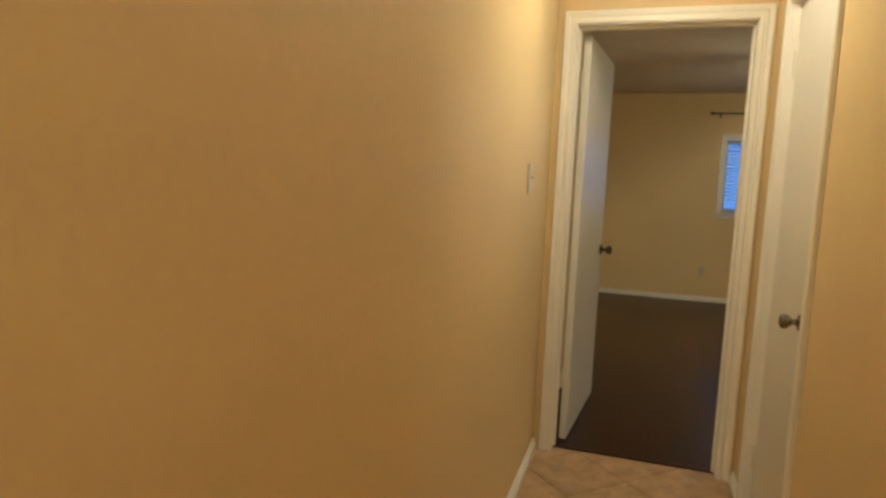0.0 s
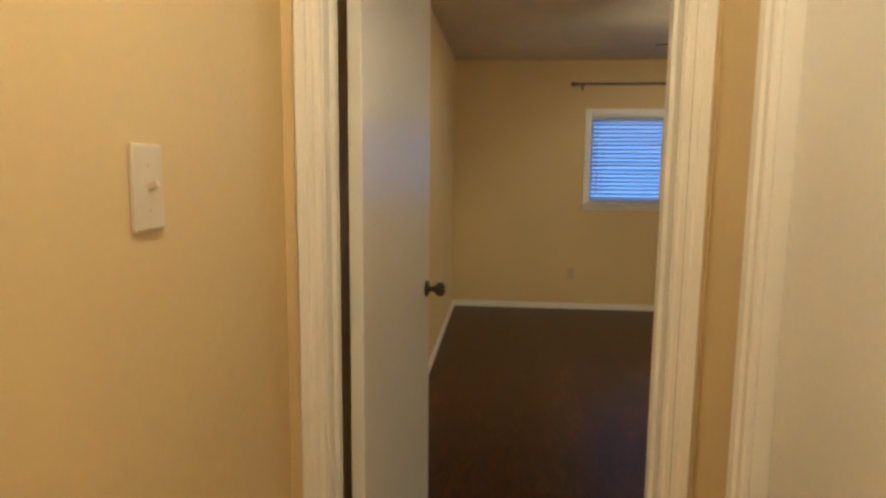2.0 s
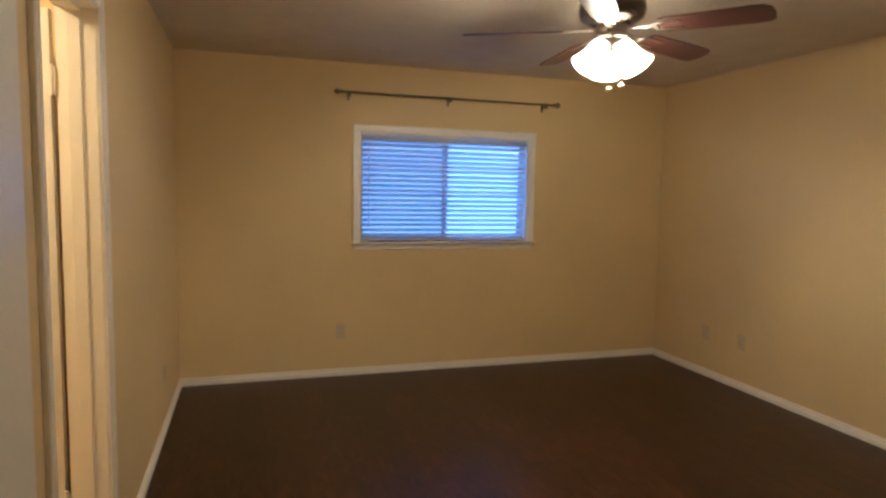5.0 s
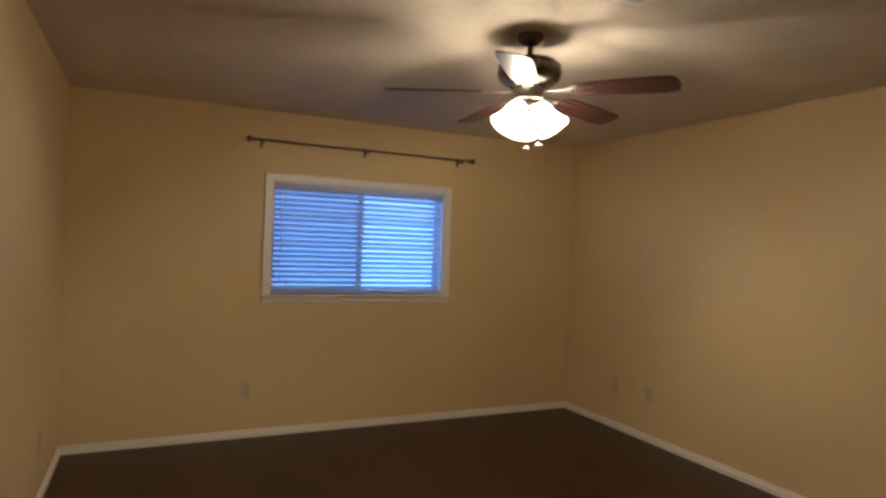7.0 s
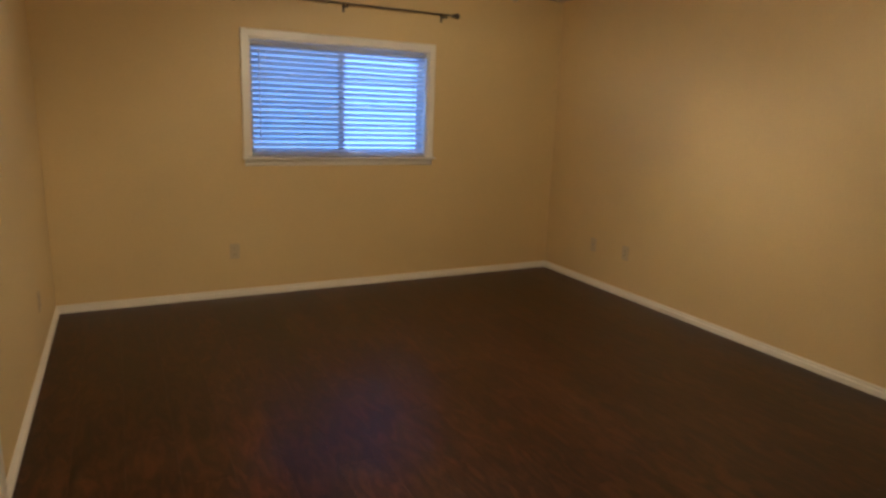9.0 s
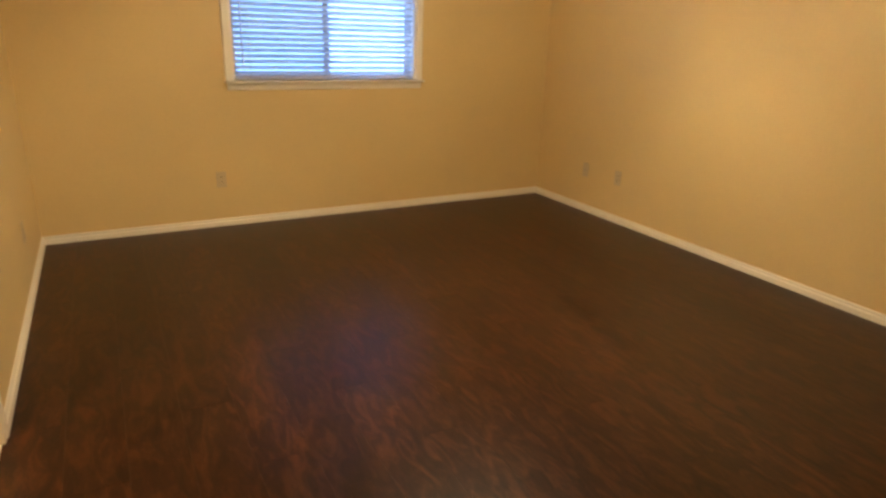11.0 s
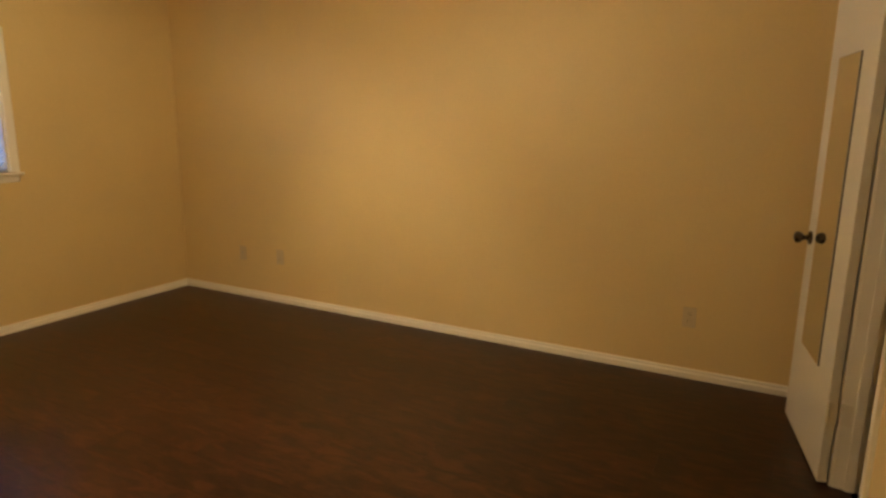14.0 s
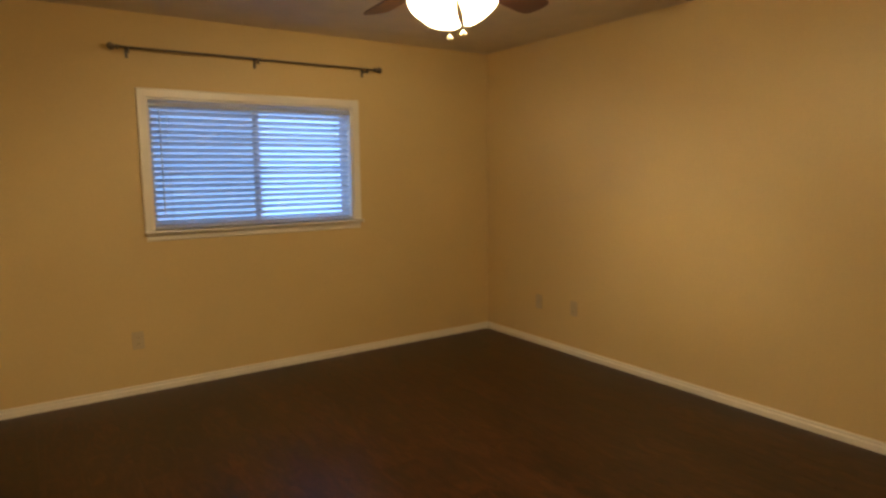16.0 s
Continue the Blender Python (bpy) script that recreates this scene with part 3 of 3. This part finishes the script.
# ---- ceiling fan with a lit three-shade light kit ----
fan = thing("ceiling_fan", pose(1.92, 2.43, CH), "five-blade ceiling fan with cherry blades and three lit glass shades", "ceiling fan")
part("canopy", lathe([(0.060, 0.0), (0.060, -0.008), (0.053, -0.026), (0.036, -0.042), (0.018, -0.048)], 32), BRONZE, fan, "dark bronze canopy")
part("downrod", lathe([(0.0125, -0.045), (0.0125, -0.095)], 16), BRONZE, fan)
part("motor_housing", lathe([(0.028, -0.088), (0.032, -0.096), (0.060, -0.104), (0.116, -0.118), (0.138, -0.138), (0.141, -0.175), (0.132, -0.200), (0.102, -0.222), (0.075, -0.230)], 40), BRONZE, fan, "dark bronze motor housing")
part("switch_housing", lathe([(0.066, -0.230), (0.068, -0.240), (0.062, -0.262), (0.050, -0.272), (0.078, -0.280), (0.082, -0.288), (0.055, -0.292)], 32), NICKEL, fan, "nickel switch housing")
BZ = -0.250
blade_bm = bmesh.new()
outline = [(0.215, 0.050), (0.235, 0.058), (0.40, 0.066), (0.57, 0.070), (0.613, 0.064), (0.633, 0.045), (0.640, 0.0)]
ring = [(x, y) for x, y in outline] + [(x, -y) for x, y in outline[-2::-1]]
lo = [blade_bm.verts.new((x, y, -0.003)) for x, y in ring]
hi = [blade_bm.verts.new((x, y, 0.003)) for x, y in ring]
blade_bm.faces.new(lo[::-1])
blade_bm.faces.new(hi)
for i in range(len(ring)):
    j = (i + 1) % len(ring)
    blade_bm.faces.new((lo[i], lo[j], hi[j], hi[i]))
iron_bm = box(0.08, 0.20, -0.013, 0.013, -0.004, 0.004, 0.002)
add_box(iron_bm, 0.19, 0.30, -0.038, -0.020, -0.008, -0.0035, 0.0015)
add_box(iron_bm, 0.19, 0.30, 0.020, 0.038, -0.008, -0.0035, 0.0015)
add_box(iron_bm, 0.185, 0.205, -0.038, 0.038, -0.008, -0.0035, 0.0015)
blade_mesh = iron_mesh = None
for k in range(5):
    turn = Matrix.Rotation(radians(-56 + 72 * k), 4, "Z") @ Matrix.Translation((0, 0, BZ))
    if blade_mesh is None:
        b1 = part("blade", blade_bm, BLADE, fan, "dark cherry fan blade")
        i1 = part("blade_iron", iron_bm, NICKEL, fan, "nickel blade bracket")
        blade_mesh, iron_mesh = b1.data, i1.data
    else:
        b1, i1 = shared_part("blade", blade_mesh, fan, (0, 0, 0)), shared_part("blade_iron", iron_mesh, fan, (0, 0, 0))
        tagged(b1, "dark cherry fan blade"), tagged(i1, "nickel blade bracket")
    b1.matrix_basis = turn @ Matrix.Rotation(radians(2.2), 4, "Y") @ Matrix.Rotation(radians(-12), 4, "X")
    i1.matrix_basis = turn @ Matrix.Rotation(radians(2.2), 4, "Y") @ Matrix.Rotation(radians(-12), 4, "X")
# three bell shades on a fitter, leaning outward, each with a bare bulb inside
part("fitter", lathe([(0.050, -0.286), (0.054, -0.294), (0.050, -0.318), (0.030, -0.332), (0.012, -0.338), (0.004, -0.346)], 28), NICKEL, fan, "nickel light fitter")
LEAN = 56
SHADE_OUT = [(0.023, 0.0), (0.030, 0.006), (0.038, 0.022), (0.043, 0.045), (0.047, 0.070), (0.055, 0.095), (0.064, 0.116), (0.073, 0.130)]
shell = SHADE_OUT + [(r - 0.0035, h - 0.0005) for r, h in SHADE_OUT[::-1]]
for az, glowing, about in ((70, BULB, "small bright capsule bulb"), (190, WEAK_BULB, "small weaker capsule bulb"), (310, WEAK_BULB, "small weaker capsule bulb")):
    m = Matrix.Rotation(radians(az), 4, "Z") @ Matrix.Translation((0.046, 0, -0.306)) @ Matrix.Rotation(radians(90 + LEAN), 4, "Y")
    collar = part("shade_holder", lathe([(0.012, -0.026), (0.014, -0.018), (0.030, -0.008), (0.032, 0.004), (0.026, 0.006)], 24), NICKEL, fan, "nickel shade holder")
    collar.matrix_basis = m
    bell = part("glass_shade", lathe(shell, 40), BOWL, fan, "glowing frosted glass bell shade")
    bell.matrix_basis = m
    part("socket", lathe([(0.013, 0.004), (0.013, 0.058), (0.010, 0.077), (0.006, 0.081)], 18), TOGGLE, bell, "ivory bulb socket")
    part("bulb", lathe([(0.004, 0.081), (0.0065, 0.085), (0.0075, 0.094), (0.0065, 0.103), (0.002, 0.107)], 16), glowing, bell, about)
for x, y, low in ((-0.008, -0.012, -0.492), (0.042, -0.030, -0.474)):
    chain = part("pull_chain", lathe([(0.0014, -0.30), (0.0014, low)], 6), NICKEL, fan, "thin pull chain")
    chain.location = (x, y, 0)
    part("pull_knob", lathe([(0.003, low + 0.004), (0.012, low - 0.006), (0.014, low - 0.012), (0.004, low - 0.017)], 14), TOGGLE, chain, "small white pull knob")

# ceiling register
vent = thing("ceiling_vent", pose(1.92, 1.83, CH), "white louvred ceiling air register", "vent")
bm = box(-0.16, 0.16, -0.10, -0.075, -0.008, 0)
for q in ((-0.16, 0.16, 0.075, 0.10), (-0.16, -0.135, -0.075, 0.075), (0.135, 0.16, -0.075, 0.075)):
    add_box(bm, *q, -0.008, 0)
part("frame", bm, VENT, vent)
part("duct", box(-0.135, 0.135, -0.075, 0.075, -0.001, 0), SLOT, vent, "dark duct opening")
for k in range(9):
    s1 = part("slat", box(-0.134, 0.134, -0.007, 0.007, -0.0007, 0.0007), VENT, vent)
    s1.location, s1.rotation_euler = (0, -0.064 + 0.016 * k, -0.006), (radians(35 if k < 5 else -35), 0, 0)


def flush_lamp(x, y, glow, label):
    lamp = thing("ceiling_lamp", pose(x, y, CH), label, "ceiling lamp")
    part("base", lathe([(0.14, 0.0), (0.145, -0.006), (0.145, -0.022), (0.13, -0.026)], 32), NICKEL, lamp)
    part("shade", lathe([(0.132, -0.024), (0.135, -0.045), (0.115, -0.078), (0.075, -0.098), (0.02, -0.105)], 32), glow, lamp, "glowing opal glass shade")
    return lamp


flush_lamp(0.40, -0.85, HALL_DOME, "round opal flush lamp on the hall ceiling, lit")
flush_lamp(0.40, -3.75, HALL_DOME, "round opal flush lamp on the hall ceiling, lit")
flush_lamp(-0.75, 1.75, BATH_DOME, "round opal flush lamp on the bathroom ceiling, lit")


# ---- floors: laminate boards in the bedroom, diagonal tiles in the hall ----
floor = structure("floor", box(LX - WT, RX + WT, 0.055, WY + 0.14, -0.12, -0.009), SUBFLOOR, "dark reddish laminate plank floor", "floor")
PW, PL = 0.192, 1.21


def plank_bm(x0, x1, y0, y1, z0=-0.009, z1=0.0, c=0.0004):
    """A board with chamfered upper edges."""
    bm = bmesh.new()
    lo_ = [bm.verts.new((x, y, z1 - c)) for x, y in ((x0, y0), (x1, y0), (x1, y1), (x0, y1))]
    up_ = [bm.verts.new((x, y, z1)) for x, y in ((x0 + c, y0 + c), (x1 - c, y0 + c), (x1 - c, y1 - c), (x0 + c, y1 - c))]
    dn_ = [bm.verts.new((x, y, z0)) for x, y in ((x0, y0), (x1, y0), (x1, y1), (x0, y1))]
    bm.faces.new(up_)
    for i in range(4):
        j = (i + 1) % 4
        bm.faces.new((lo_[i], lo_[j], up_[j], up_[i]))
        bm.faces.new((dn_[i], dn_[j], lo_[j], lo_[i]))
    return bm


x, row = LX, 0
while x < RX - 0.01:
    x1 = min(x + PW, RX)
    y = 0.055 - (row * 0.437) % PL
    while y < WY:
        a, b = max(y, 0.055), min(y + PL, WY)
        if b - a > 0.02:
            part("plank", plank_bm(x, x1, a, b), LAMINATE, floor)
        y += PL
    x, row = x + PW, row + 1
for a0, a1, b0, b1 in ((LX - WT, LX, BY0 - 0.018, BY1 + 0.018),):
    structure("threshold", box(a0, a1, b0, b1, -0.009, 0.004), TRIM, "white bathroom threshold strip", "threshold")

hall_floor = structure("floor_hall", box(LX - WT, HX + WT, HY - WT, 0.055, -0.12, -0.004), GROUT, "tan stone tile floor laid diagonally in the hall", "floor")
structure("transition_strip", moulding([(0, 0), (0, 0.004), (0.008, 0.007), (0.022, 0.007), (0.030, 0.004), (0.030, 0)], (0.033, 0.04, 0), X, Y, Z, 0.753), LAMINATE, "dark wooden transition strip in the doorway", "threshold")


def clipped(poly, x0, x1, y0, y1):
    """A convex polygon cut to a rectangle."""
    for axis, limit, keep in ((0, x0, 1), (0, x1, -1), (1, y0, 1), (1, y1, -1)):
        out = []
        for p, q in zip(poly, poly[1:] + poly[:1]):
            a, b = (p[axis] - limit) * keep, (q[axis] - limit) * keep
            if a >= 0:
                out.append(p)
            if a * b < 0:
                t = a / (a - b)
                out.append((p[0] + (q[0] - p[0]) * t, p[1] + (q[1] - p[1]) * t))
        poly = out
        if len(poly) < 3:
            return []
    return poly


TS, GAP = 0.33, 0.005
h = (TS - GAP) / math.sqrt(2)
step = TS / math.sqrt(2)
for i in range(-2, 6):
    for j in range(-22, 3):
        if (i + j) % 2:
            continue
        cx, cy = 0.16 + i * step, -0.20 + j * step
        poly = clipped([(cx + h, cy), (cx, cy + h), (cx - h, cy), (cx, cy - h)], LX + 0.001, HX - 0.001, HY, 0.04)
        if not poly:
            continue
        bm = bmesh.new()
        mx, my = sum(p[0] for p in poly) / len(poly), sum(p[1] for p in poly) / len(poly)
        dn_ = [bm.verts.new((px, py, -0.004)) for px, py in poly]
        lo_ = [bm.verts.new((px, py, -0.0012)) for px, py in poly]
        up_ = [bm.verts.new((px + (mx - px) * 0.012, py + (my - py) * 0.012, 0.0)) for px, py in poly]
        bm.faces.new(up_)
        for k in range(len(poly)):
            n_ = (k + 1) % len(poly)
            bm.faces.new((dn_[k], dn_[n_], lo_[n_], lo_[k]))
            bm.faces.new((lo_[k], lo_[n_], up_[n_], up_[k]))
        part("tile", bm, TILE, hall_floor)
